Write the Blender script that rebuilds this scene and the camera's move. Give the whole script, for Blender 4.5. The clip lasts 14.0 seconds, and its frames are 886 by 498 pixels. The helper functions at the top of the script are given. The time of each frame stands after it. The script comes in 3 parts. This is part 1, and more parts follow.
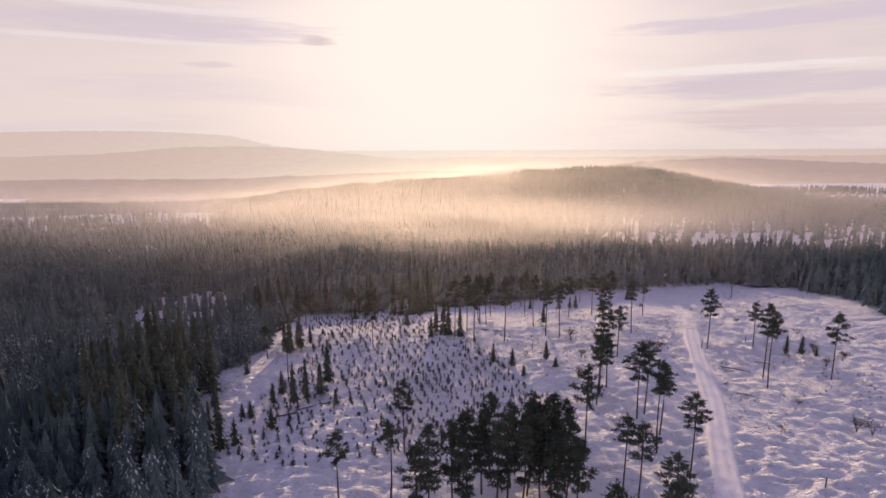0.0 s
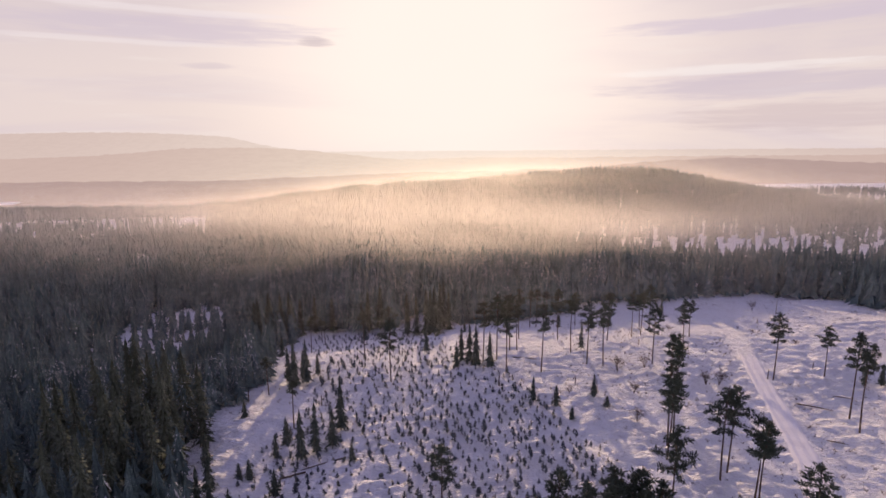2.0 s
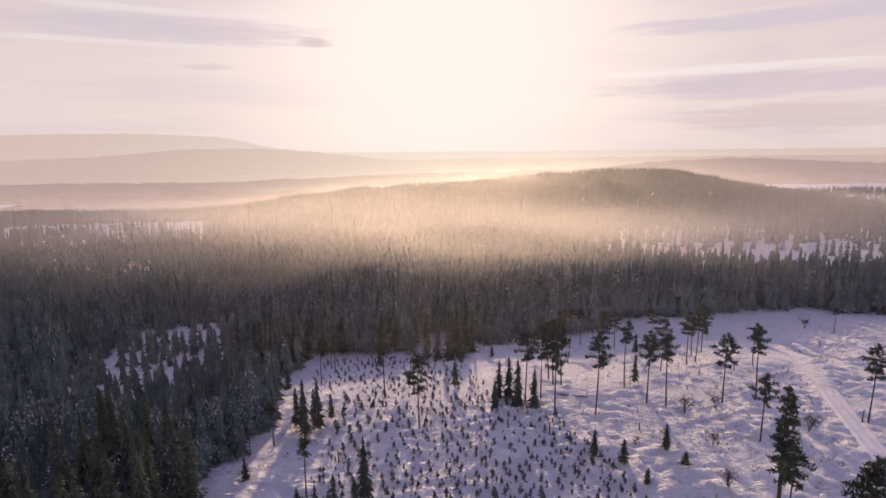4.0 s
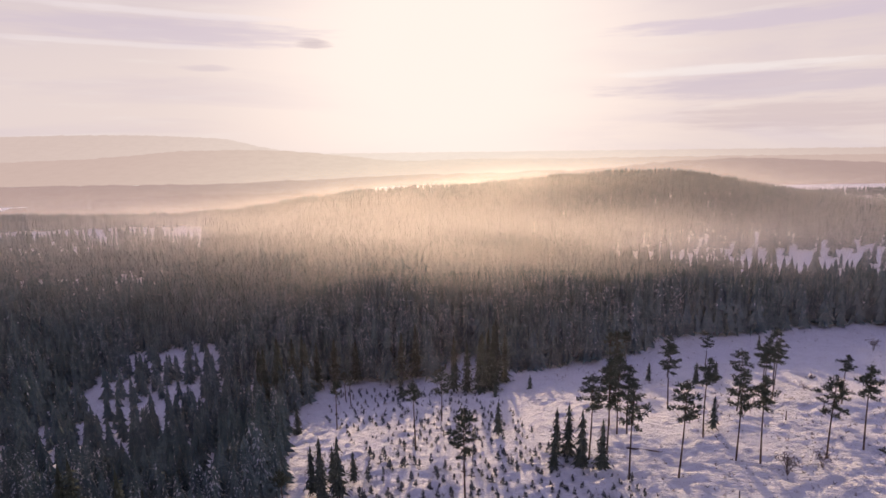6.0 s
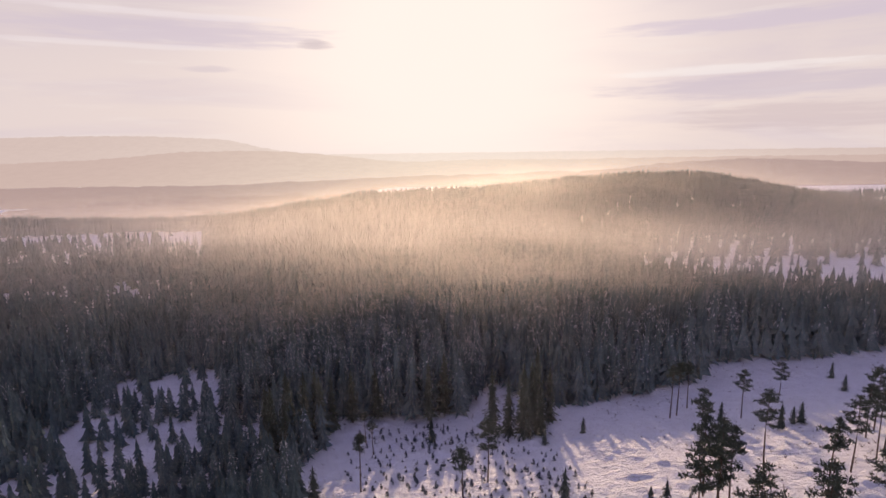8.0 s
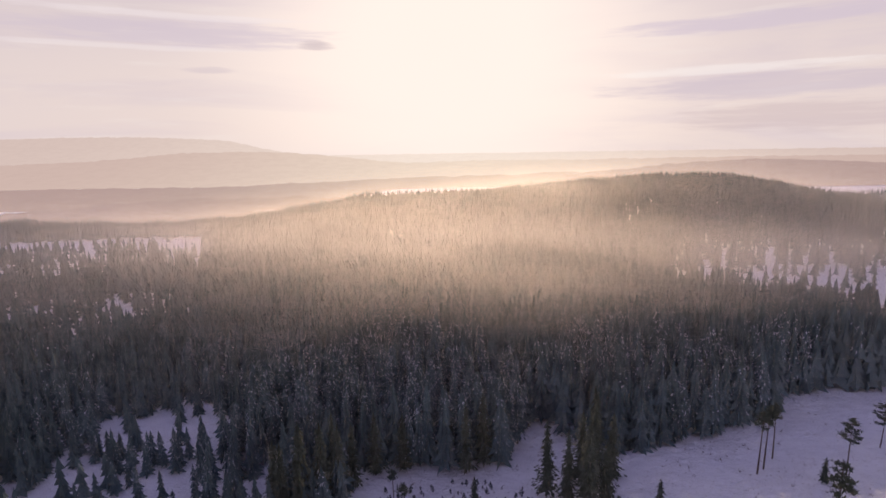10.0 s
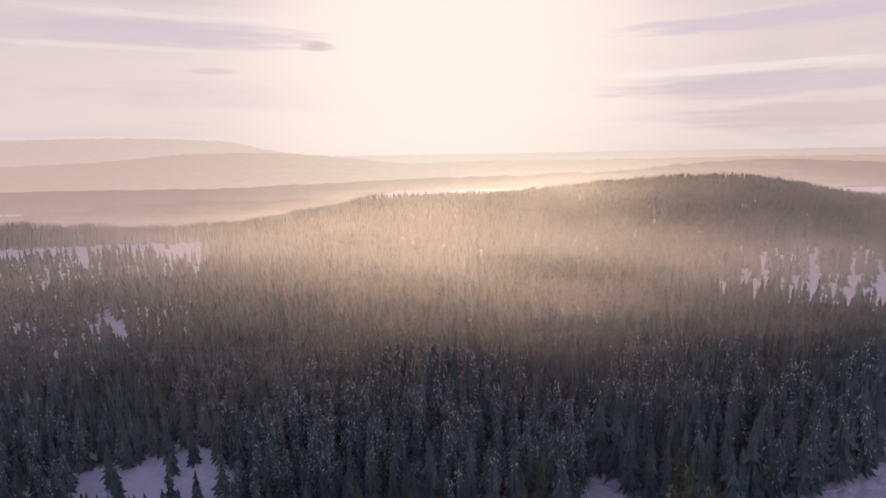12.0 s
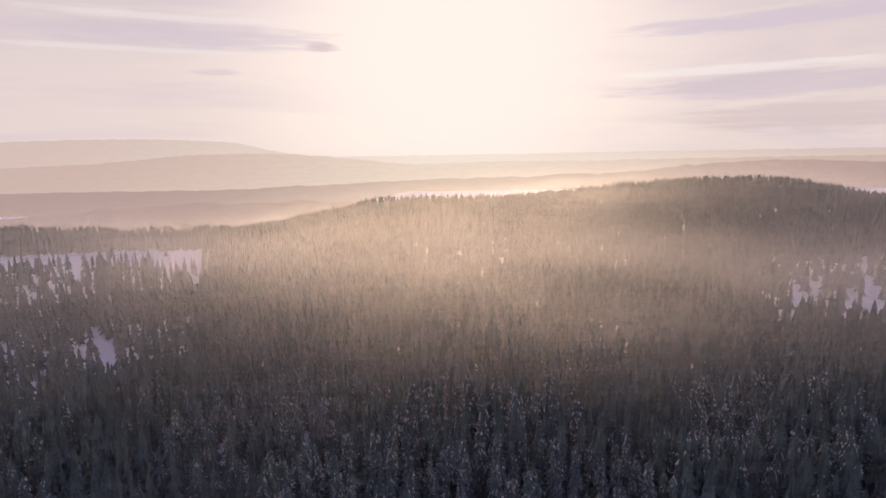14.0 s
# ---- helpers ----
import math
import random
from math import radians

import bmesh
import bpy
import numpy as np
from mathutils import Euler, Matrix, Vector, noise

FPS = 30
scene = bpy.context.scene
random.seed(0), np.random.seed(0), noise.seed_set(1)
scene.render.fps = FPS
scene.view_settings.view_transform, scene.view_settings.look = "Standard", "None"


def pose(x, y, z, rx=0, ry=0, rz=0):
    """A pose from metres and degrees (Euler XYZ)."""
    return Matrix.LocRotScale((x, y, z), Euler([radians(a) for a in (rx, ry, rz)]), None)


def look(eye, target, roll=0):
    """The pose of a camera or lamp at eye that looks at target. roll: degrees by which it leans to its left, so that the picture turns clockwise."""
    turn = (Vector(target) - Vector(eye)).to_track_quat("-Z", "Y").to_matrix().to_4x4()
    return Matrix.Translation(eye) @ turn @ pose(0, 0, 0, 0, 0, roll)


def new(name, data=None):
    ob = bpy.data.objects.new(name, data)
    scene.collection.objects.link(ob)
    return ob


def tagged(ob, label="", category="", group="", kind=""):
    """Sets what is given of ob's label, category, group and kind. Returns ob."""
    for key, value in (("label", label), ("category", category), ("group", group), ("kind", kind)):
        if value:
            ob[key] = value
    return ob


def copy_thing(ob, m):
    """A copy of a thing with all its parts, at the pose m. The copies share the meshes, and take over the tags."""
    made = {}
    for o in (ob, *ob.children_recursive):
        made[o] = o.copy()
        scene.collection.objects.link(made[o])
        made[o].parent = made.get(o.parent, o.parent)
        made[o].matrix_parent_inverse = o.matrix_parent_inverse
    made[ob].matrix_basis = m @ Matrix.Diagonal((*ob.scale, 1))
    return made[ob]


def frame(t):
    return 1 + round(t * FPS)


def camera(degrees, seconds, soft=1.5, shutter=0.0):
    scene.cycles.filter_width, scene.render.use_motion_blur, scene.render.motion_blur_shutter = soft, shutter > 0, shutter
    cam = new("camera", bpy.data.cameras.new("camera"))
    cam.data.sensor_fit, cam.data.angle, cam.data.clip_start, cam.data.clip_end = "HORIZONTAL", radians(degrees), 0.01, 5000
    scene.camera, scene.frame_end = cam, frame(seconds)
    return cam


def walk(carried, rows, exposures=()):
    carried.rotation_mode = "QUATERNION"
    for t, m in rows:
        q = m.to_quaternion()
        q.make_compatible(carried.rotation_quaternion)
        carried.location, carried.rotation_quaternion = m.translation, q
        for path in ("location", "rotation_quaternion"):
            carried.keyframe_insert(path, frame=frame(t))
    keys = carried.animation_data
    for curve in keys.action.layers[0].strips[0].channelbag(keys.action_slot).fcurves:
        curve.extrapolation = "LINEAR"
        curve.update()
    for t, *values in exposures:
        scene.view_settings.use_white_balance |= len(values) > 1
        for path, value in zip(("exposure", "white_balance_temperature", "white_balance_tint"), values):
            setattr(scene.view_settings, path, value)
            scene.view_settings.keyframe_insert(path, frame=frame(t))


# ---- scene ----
# ---------- camera ----------
cam = camera(77.6, 14.0, soft=1.6)
# seconds, eye, then yaw, tilt above the horizon and roll in degrees
FLIGHT = [
    (0, 0.93, 2.11, 60.77, 1.15, -11.23, -0.40),
    (2, -6.36, 22.58, 60.91, 1.03, -11.17, -0.57),
    (4, -14.26, 43.52, 61.10, 0.97, -11.12, -0.69),
    (6, -22.61, 64.94, 61.33, 0.97, -11.06, -0.86),
    (8, -31.22, 86.82, 61.61, 1.09, -11.00, -0.92),
    (10, -39.95, 109.16, 61.94, 1.20, -10.94, -1.03),
    (12, -48.62, 131.95, 62.31, 1.43, -10.89, -1.15),
    (14, -57.07, 155.18, 62.73, 1.78, -10.83, -1.20),
]
walk(cam, [(t, pose(x, y, z, 90 + tilt, 0, yaw) @ pose(0, 0, 0, 0, 0, roll)) for t, x, y, z, yaw, tilt, roll in FLIGHT],
     exposures=[(0, 0.68), (14, 0.66)])

# ---------- sky and sun ----------
SUN_UP, SUN_TURN = radians(8.7), radians(0.5)   # the sun stands ahead, a little to the right of +y
SUN_WAY = Vector((math.sin(SUN_TURN) * math.cos(SUN_UP), math.cos(SUN_TURN) * math.cos(SUN_UP), math.sin(SUN_UP)))

sun = new("sun", bpy.data.lights.new("sun", "SUN"))
sun.data.energy, sun.data.angle, sun.data.color = 3.2, radians(0.9), (1.0, 0.68, 0.42)
sun.matrix_world = look((0, 0, 0), -SUN_WAY)


def node(tree, kind, x=None, **inputs):
    n = tree.nodes.new(kind)
    for key, value in inputs.items():
        slot = n.inputs[int(key[1:])] if key[0] == "i" and key[1:].isdigit() else n.inputs[key.replace("_", " ")]
        if isinstance(value, bpy.types.NodeSocket):
            tree.links.new(value, slot)
        else:
            slot.default_value = value
    return n


def calc(tree, op, a, b=0.0, c=0.0, clamp=False):
    n = node(tree, "ShaderNodeMath", i0=a, i1=b, i2=c)
    n.operation, n.use_clamp = op, clamp
    return n.outputs[0]


def blend(tree, fac, a, b, mode="MIX"):
    n = tree.nodes.new("ShaderNodeMix")
    n.data_type, n.blend_type = "RGBA", mode
    for slot, value in ((n.inputs[0], fac), (n.inputs[6], a), (n.inputs[7], b)):
        if isinstance(value, bpy.types.NodeSocket):
            tree.links.new(value, slot)
        elif isinstance(value, (int, float)):
            slot.default_value = value
        else:
            slot.default_value = (*value, 1)
    return n.outputs[2]


def span(tree, value, low, high, a=0.0, b=1.0, smooth=True):
    n = node(tree, "ShaderNodeMapRange", Value=value, From_Min=low, From_Max=high, To_Min=a, To_Max=b)
    n.interpolation_type = "SMOOTHSTEP" if smooth else "LINEAR"
    return n.outputs[0]


def make_world():
    world = bpy.data.worlds.new("winter_sky")
    scene.world = world
    world.use_nodes = True
    t = world.node_tree
    t.nodes.clear()
    way = node(t, "ShaderNodeTexCoord").outputs["Generated"]
    axes = node(t, "ShaderNodeSeparateXYZ", Vector=way).outputs
    up = axes["Z"]
    sky = t.nodes.new("ShaderNodeTexSky")
    sky.sky_type, sky.sun_disc = "NISHITA", False
    sky.sun_elevation, sky.sun_rotation, sky.dust_density, sky.air_density = SUN_UP, SUN_TURN, 2.0, 1.0
    base = blend(t, 1.0, sky.outputs[0], (0.0015, 0.0015, 0.0015), "MULTIPLY")
    # thin winter cloud: pink and grey near the horizon, lavender overhead
    veil = blend(t, span(t, up, 0.06, 0.65), (0.475, 0.397, 0.390), (0.118, 0.114, 0.268))
    total = blend(t, 1.0, base, veil, "ADD")
    # brightness round the sun, seen through the haze
    lower = Vector((-0.004, 0.985, 0.165)).normalized()
    dot = node(t, "ShaderNodeVectorMath", i0=way, i1=tuple(lower))
    dot.operation = "DOT_PRODUCT"
    angle = calc(t, "ARCCOSINE", calc(t, "MINIMUM", dot.outputs["Value"], 0.999999))
    core = span(t, angle, 0.11, 0.50, 1.0, 0.0)
    wide = calc(t, "EXPONENT", calc(t, "DIVIDE", angle, -0.38))
    total = blend(t, 1.0, total, blend(t, wide, (0, 0, 0), (0.120, 0.108, 0.074)), "ADD")
    total = blend(t, core, total, (0.68, 0.576, 0.524))
    # long flat streaks of cloud
    turn = calc(t, "ARCTAN2", axes["X"], axes["Y"])
    flat = node(t, "ShaderNodeCombineXYZ", X=calc(t, "MULTIPLY", turn, 2.2), Y=calc(t, "MULTIPLY", up, 17.0), Z=3.7).outputs[0]
    streak = node(t, "ShaderNodeTexNoise", Vector=flat, Scale=1.0, Detail=5.0, Roughness=0.55, Distortion=0.5).outputs[0]
    off = calc(t, "SUBTRACT", 1.0, core, clamp=True)
    total = blend(t, calc(t, "MULTIPLY", span(t, streak, 0.42, 0.66, 0.0, 0.38), off), total, (0.41, 0.345, 0.395))
    fine = node(t, "ShaderNodeCombineXYZ", X=calc(t, "MULTIPLY", turn, 4.5), Y=calc(t, "MULTIPLY", up, 46.0), Z=9.1).outputs[0]
    wisp = node(t, "ShaderNodeTexNoise", Vector=fine, Scale=1.0, Detail=4.0, Roughness=0.6).outputs[0]
    total = blend(t, calc(t, "MULTIPLY", span(t, wisp, 0.52, 0.75, 0.0, 0.35), off), total, (0.58, 0.52, 0.49))
    # single clouds: turn from +y, height, half-width, half-height, colour, thickness
    ragged = node(t, "ShaderNodeTexNoise", Vector=fine, Scale=2.3, Detail=4.0, Roughness=0.6).outputs[0]
    for az, el, wide_az, wide_el, colour, thick in (
            (-0.456, 0.172, 0.26, 0.024, (0.40, 0.34, 0.40), 0.55), (-0.453, 0.197, 0.27, 0.006, (0.58, 0.52, 0.53), 0.4),
            (-0.519, 0.150, 0.21, 0.005, (0.58, 0.52, 0.52), 0.4), (-0.230, 0.162, 0.034, 0.009, (0.42, 0.35, 0.36), 0.8),
            (-0.402, 0.120, 0.045, 0.006, (0.44, 0.37, 0.39), 0.6), (0.500, 0.078, 0.24, 0.022, (0.39, 0.33, 0.38), 0.6),
            (0.560, 0.030, 0.22, 0.024, (0.40, 0.32, 0.33), 0.55), (0.500, 0.170, 0.24, 0.016, (0.40, 0.34, 0.41), 0.6), (0.44, 0.104, 0.22, 0.008, (0.62, 0.57, 0.55), 0.5)):
        du = calc(t, "DIVIDE", calc(t, "SUBTRACT", turn, az), wide_az)
        dv = calc(t, "DIVIDE", calc(t, "SUBTRACT", up, el), wide_el)
        far = calc(t, "ADD", calc(t, "MULTIPLY", du, du), calc(t, "MULTIPLY", dv, dv))
        far = calc(t, "ADD", far, calc(t, "MULTIPLY", calc(t, "SUBTRACT", ragged, 0.5), 2.2))
        total = blend(t, span(t, far, 1.2, 0.1, 0.0, thick), total, colour)
    out = node(t, "ShaderNodeBackground", Color=total, Strength=1.0)
    t.links.new(out.outputs[0], node(t, "ShaderNodeOutputWorld").inputs[0])


make_world()


# ---------- materials ----------
def material(name):
    m = bpy.data.materials.new(name)
    m.use_nodes = True
    t = m.node_tree
    return m, t, t.nodes["Principled BSDF"]


def spot(t):
    return node(t, "ShaderNodeNewGeometry").outputs["Position"]


def grain(t, scale, detail=3.0, rough=0.55, vector=None):
    return node(t, "ShaderNodeTexNoise", Vector=vector or spot(t), Scale=scale, Detail=detail, Roughness=rough).outputs[0]


def bump(t, p, height, strength, distance):
    b = node(t, "ShaderNodeBump", Height=height, Strength=strength, Distance=distance)
    t.links.new(b.outputs[0], p.inputs["Normal"])


def snow_material(name, tint, dirt, lumps, deep):
    m, t, p = material(name)
    squash = node(t, "ShaderNodeVectorMath", i0=spot(t), i1=(0.42, 1.0, 1.0))
    squash.operation = "MULTIPLY"
    a, b = grain(t, 0.35), grain(t, lumps, 4.0, 0.6, squash.outputs[0])
    c = grain(t, lumps * 3.0, 3.0, 0.6, squash.outputs[0])
    tone = blend(t, span(t, a, 0.35, 0.7), tint, tuple(0.92 * k for k in tint))
    # dry grass and slash that sticks out of the snow
    litter = calc(t, "MULTIPLY", span(t, c, 0.60, 0.70), span(t, grain(t, 0.11), 0.38, 0.60), clamp=True)
    tone = blend(t, calc(t, "MULTIPLY", litter, dirt), tone, (0.17, 0.13, 0.11))
    t.links.new(tone, p.inputs["Base Color"])
    p.inputs["Roughness"].default_value = 0.95
    p.inputs["Specular IOR Level"].default_value = 0.08
    height = calc(t, "ADD", b, calc(t, "MULTIPLY", c, 0.4))
    bump(t, p, height, 1.0, deep)
    return m


SNOW = snow_material("snow", (0.84, 0.85, 0.88), 0.85, 1.3, 1.15)
TRACK = snow_material("packed_snow", (0.80, 0.79, 0.80), 0.12, 1.2, 0.10)


def bark_material(name, low, high):
    m, t, p = material(name)
    stretch = node(t, "ShaderNodeVectorMath", i0=spot(t), i1=(9.0, 9.0, 1.6))
    stretch.operation = "MULTIPLY"
    ridge = grain(t, 1.0, 4.0, 0.6, stretch.outputs[0])
    t.links.new(blend(t, span(t, ridge, 0.35, 0.65), low, high), p.inputs["Base Color"])
    p.inputs["Roughness"].default_value = 0.9
    bump(t, p, ridge, 0.6, 0.03)
    return m


PINE_BARK = bark_material("pine_bark", (0.045, 0.030, 0.024), (0.12, 0.075, 0.05))
SPRUCE_BARK = bark_material("spruce_bark", (0.035, 0.028, 0.024), (0.08, 0.065, 0.055))
TWIG_BARK = bark_material("twig_bark", (0.07, 0.05, 0.045), (0.13, 0.10, 0.09))


def needle_material(name, dark, light, shine):
    """Needles, greener and browner from spray to spray and from tree to tree."""
    m, t, p = material(name)
    island = node(t, "ShaderNodeNewGeometry").outputs["Random Per Island"]
    tone = blend(t, island, dark, light)
    tone = blend(t, span(t, grain(t, 0.12), 0.40, 0.62), tone, tuple(0.7 * c for c in dark))
    tone = blend(t, span(t, grain(t, 4.0, 3.0), 0.35, 0.7), tone, tuple(0.62 * c for c in dark))
    t.links.new(tone, p.inputs["Base Color"])
    p.inputs["Roughness"].default_value = 0.75
    p.inputs["Specular IOR Level"].default_value = shine
    bump(t, p, grain(t, 6.0, 3.0), 0.8, 0.2)
    return m


PINE_NEEDLES = needle_material("pine_needles", (0.084, 0.108, 0.082), (0.128, 0.152, 0.112), 0.04)
SPRUCE_NEEDLES = needle_material("spruce_needles", (0.128, 0.184, 0.192), (0.182, 0.246, 0.256), 0.03)
OLD_NEEDLES = needle_material("old_spruce_needles", (0.104, 0.124, 0.094), (0.150, 0.172, 0.130), 0.03)
EDGE_NEEDLES = needle_material("clearing_spruce_needles", (0.098, 0.122, 0.104), (0.142, 0.168, 0.145), 0.03)
YOUNG_NEEDLES = needle_material("young_needles", (0.120, 0.140, 0.152), (0.190, 0.210, 0.222), 0.02)


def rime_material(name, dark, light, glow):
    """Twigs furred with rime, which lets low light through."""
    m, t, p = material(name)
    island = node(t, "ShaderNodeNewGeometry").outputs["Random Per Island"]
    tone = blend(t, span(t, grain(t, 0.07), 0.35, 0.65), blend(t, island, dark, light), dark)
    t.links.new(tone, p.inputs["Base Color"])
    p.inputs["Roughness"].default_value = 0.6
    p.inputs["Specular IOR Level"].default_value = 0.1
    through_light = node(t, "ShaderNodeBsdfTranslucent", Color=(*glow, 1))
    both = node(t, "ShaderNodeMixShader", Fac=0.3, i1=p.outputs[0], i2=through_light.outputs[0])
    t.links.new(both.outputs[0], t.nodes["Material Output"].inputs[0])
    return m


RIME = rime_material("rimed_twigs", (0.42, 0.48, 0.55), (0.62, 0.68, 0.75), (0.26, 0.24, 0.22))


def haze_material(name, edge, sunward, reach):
    """A far ridge as a plain backdrop: its haze is painted as emission, brighter towards the sun."""
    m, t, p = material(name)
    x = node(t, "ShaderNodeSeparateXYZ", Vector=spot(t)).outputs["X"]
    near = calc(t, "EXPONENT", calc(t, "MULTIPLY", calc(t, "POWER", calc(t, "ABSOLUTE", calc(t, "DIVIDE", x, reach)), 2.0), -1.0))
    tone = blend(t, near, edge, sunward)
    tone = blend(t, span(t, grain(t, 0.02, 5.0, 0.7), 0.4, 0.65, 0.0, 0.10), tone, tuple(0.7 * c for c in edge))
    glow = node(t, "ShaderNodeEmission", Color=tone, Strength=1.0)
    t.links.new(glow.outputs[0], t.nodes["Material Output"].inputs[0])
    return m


# ---------- the lie of the land ----------
def ease(a):
    a = np.clip(a, 0.0, 1.0)
    return a * a * (3 - 2 * a)


def lattice(x, y, seed):
    """Smooth noise from 0 to 1 on arrays."""
    ix, iy = np.floor(x).astype(np.int64), np.floor(y).astype(np.int64)
    fx, fy = x - ix, y - iy
    fx, fy = fx * fx * (3 - 2 * fx), fy * fy * (3 - 2 * fy)

    def rnd(a, b):
        h = (a * 374761393 + b * 668265263 + seed * 69069) & 0x7FFFFFFF
        h = ((h ^ (h >> 13)) * 1274126177) & 0x7FFFFFFF
        return ((h ^ (h >> 16)) & 0xFFFF) / 65535.0
    return (rnd(ix, iy) * (1 - fx) + rnd(ix + 1, iy) * fx) * (1 - fy) + (rnd(ix, iy + 1) * (1 - fx) + rnd(ix + 1, iy + 1) * fx) * fy


def lie(x, y):
    """Height of the ground without its small relief."""
    x, y = np.asarray(x, float), np.asarray(y, float)
    top = 5.5 - 0.0006 * np.minimum(np.abs(x), 90.0) ** 2
    z = top + (-10 - top) * ease((y - 150 - 0.25 * x) / 90)
    z = z + 11 * ease((y - 440) / 130) * np.exp(-((x + 60) / 140) ** 2) * (1 - ease((y - 600) / 150))
    wide = np.where(x < 185, 188.0, 130.0)
    z = z + 29 * np.exp(-((x - 185) / wide) ** 2 - ((y - 640) / 120) ** 2)
    z = z - 34 * ease((y - 545) / 170) * ease((-x - 170) / 130)   # the valley beyond the fields
    z = z - 9 * ease((x - 330) / 120) * ease((y - 480) / 120)
    z = z - 12 * ease((y - 690) / 200) - 45 * ease((y - 950) / 900)
    return z


ROAD = [(24, 10), (33, 45), (46.9, 86.6), (57.5, 114), (65.8, 140.5), (70.5, 155), (75.6, 170), (80, 186), (83, 205), (90, 235), (96, 262)]


def road_line(step=1.0):
    pts = []
    for i in range(len(ROAD) - 1):
        p0, p1 = np.array(ROAD[max(i - 1, 0)], float), np.array(ROAD[i], float)
        p2, p3 = np.array(ROAD[i + 1], float), np.array(ROAD[min(i + 2, len(ROAD) - 1)], float)
        n = max(2, int(np.linalg.norm(p2 - p1) / step))
        for k in range(n):
            u = k / n
            pts.append(0.5 * (2 * p1 + (p2 - p0) * u + (2 * p0 - 5 * p1 + 4 * p2 - p3) * u * u + (3 * p1 - p0 - 3 * p2 + p3) * u ** 3))
    return np.array(pts)


LINE = road_line()


def road_gap(x, y):
    """Distance to the middle of the track, for arrays."""
    best = np.full(np.shape(x), 1e9)
    for px, py in LINE[::3]:
        best = np.minimum(best, (x - px) ** 2 + (y - py) ** 2)
    return np.sqrt(best)


CLEARING = [(-40, -120), (-36, 20), (-38, 82), (-48, 100), (-58, 119), (-58, 131), (-50, 145), (-55, 160), (-64, 190), (-61, 222), (-31, 220), (-25, 229), (-15, 241), (-12, 224),
            (2, 226), (32, 237), (43, 245), (50, 256), (90, 261), (137, 268), (157, 250), (150, 211), (148, 185), (160, 120), (170, 20), (170, -120)]


def inside(x, y, poly):
    hit = np.zeros(np.shape(x), bool)
    for i in range(len(poly)):
        (x0, y0), (x1, y1) = poly[i - 1], poly[i]
        if y0 == y1:
            continue
        hit ^= ((y0 > y) != (y1 > y)) & (x < (x1 - x0) * (y - y0) / (y1 - y0) + x0)
    return hit


def relief(x, y):
    """Tussocks, stumps and drifts under the snow of the clearing."""
    a = 0.6 * lattice(x / 2.6, y / 1.6, 3) + 0.75 * lattice(x / 1.3 + 7, y / 0.75, 5)
    b = lattice(x / 9.0, y / 9.0, 8)
    return 1.20 * (a - 0.68) * (0.25 + b) + 0.7 * (b - 0.5) + 1.6 * (lattice(x / 24.0, y / 24.0, 10) - 0.5)


def stops(dense0, dense1, step, far0, far1, growth):
    mid = list(np.arange(dense0, dense1 + step / 2, step))
    low, high, s = [], [], step
    v = dense0
    while v > far0:
        s = min(s * growth, 160)
        v -= s
        low.append(v)
    s, v = step, mid[-1]
    while v < far1:
        s = min(s * growth, 160)
        v += s
        high.append(v)
    return np.array(low[::-1] + mid + high)


def mesh_from(name, verts, faces, mat, smooth=False):
    """verts: n x 3, faces: n x 3 or n x 4 arrays."""
    me = bpy.data.meshes.new(name)
    k = faces.shape[1]
    me.vertices.add(len(verts))
    me.vertices.foreach_set("co", np.ascontiguousarray(verts, np.float32).ravel())
    me.loops.add(faces.size)
    me.loops.foreach_set("vertex_index", np.ascontiguousarray(faces, np.int32).ravel())
    me.polygons.add(len(faces))
    me.polygons.foreach_set("loop_start", np.arange(0, faces.size, k, dtype=np.int32))
    me.polygons.foreach_set("loop_total", np.full(len(faces), k, np.int32))
    me.update(calc_edges=True)
    me.polygons.foreach_set("use_smooth", np.full(len(faces), smooth))
    me.materials.append(mat)
    return me


def sheet(name, xs, ys, height, mat):
    X, Y = np.meshgrid(xs, ys)
    Z = height(X, Y)
    n, m = len(xs), len(ys)
    ids = np.arange(n * m).reshape(m, n)
    faces = np.stack([ids[:-1, :-1], ids[:-1, 1:], ids[1:, 1:], ids[1:, :-1]], -1).reshape(-1, 4)
    return new(name, mesh_from(name, np.stack([X, Y, Z], -1).reshape(-1, 3), faces, mat, True))


def ground_height(X, Y):
    z = lie(X, Y)
    clear = (X > -90) & (X < 175) & (Y > 10) & (Y < 290)
    z = z + np.where(clear, relief(X, Y), 0.0) * (0.12 + 0.88 * ease((road_gap(X, Y) - 1.9) / 2.2))
    return z


ground = sheet("ground", stops(-60, 130, 0.66, -4600, 4600, 1.16), stops(60, 246, 0.66, -700, 4700, 1.16), ground_height, SNOW)
tagged(ground, "snow-covered rough ground of a clear-cut and the woods", "snowy ground", kind="structure")


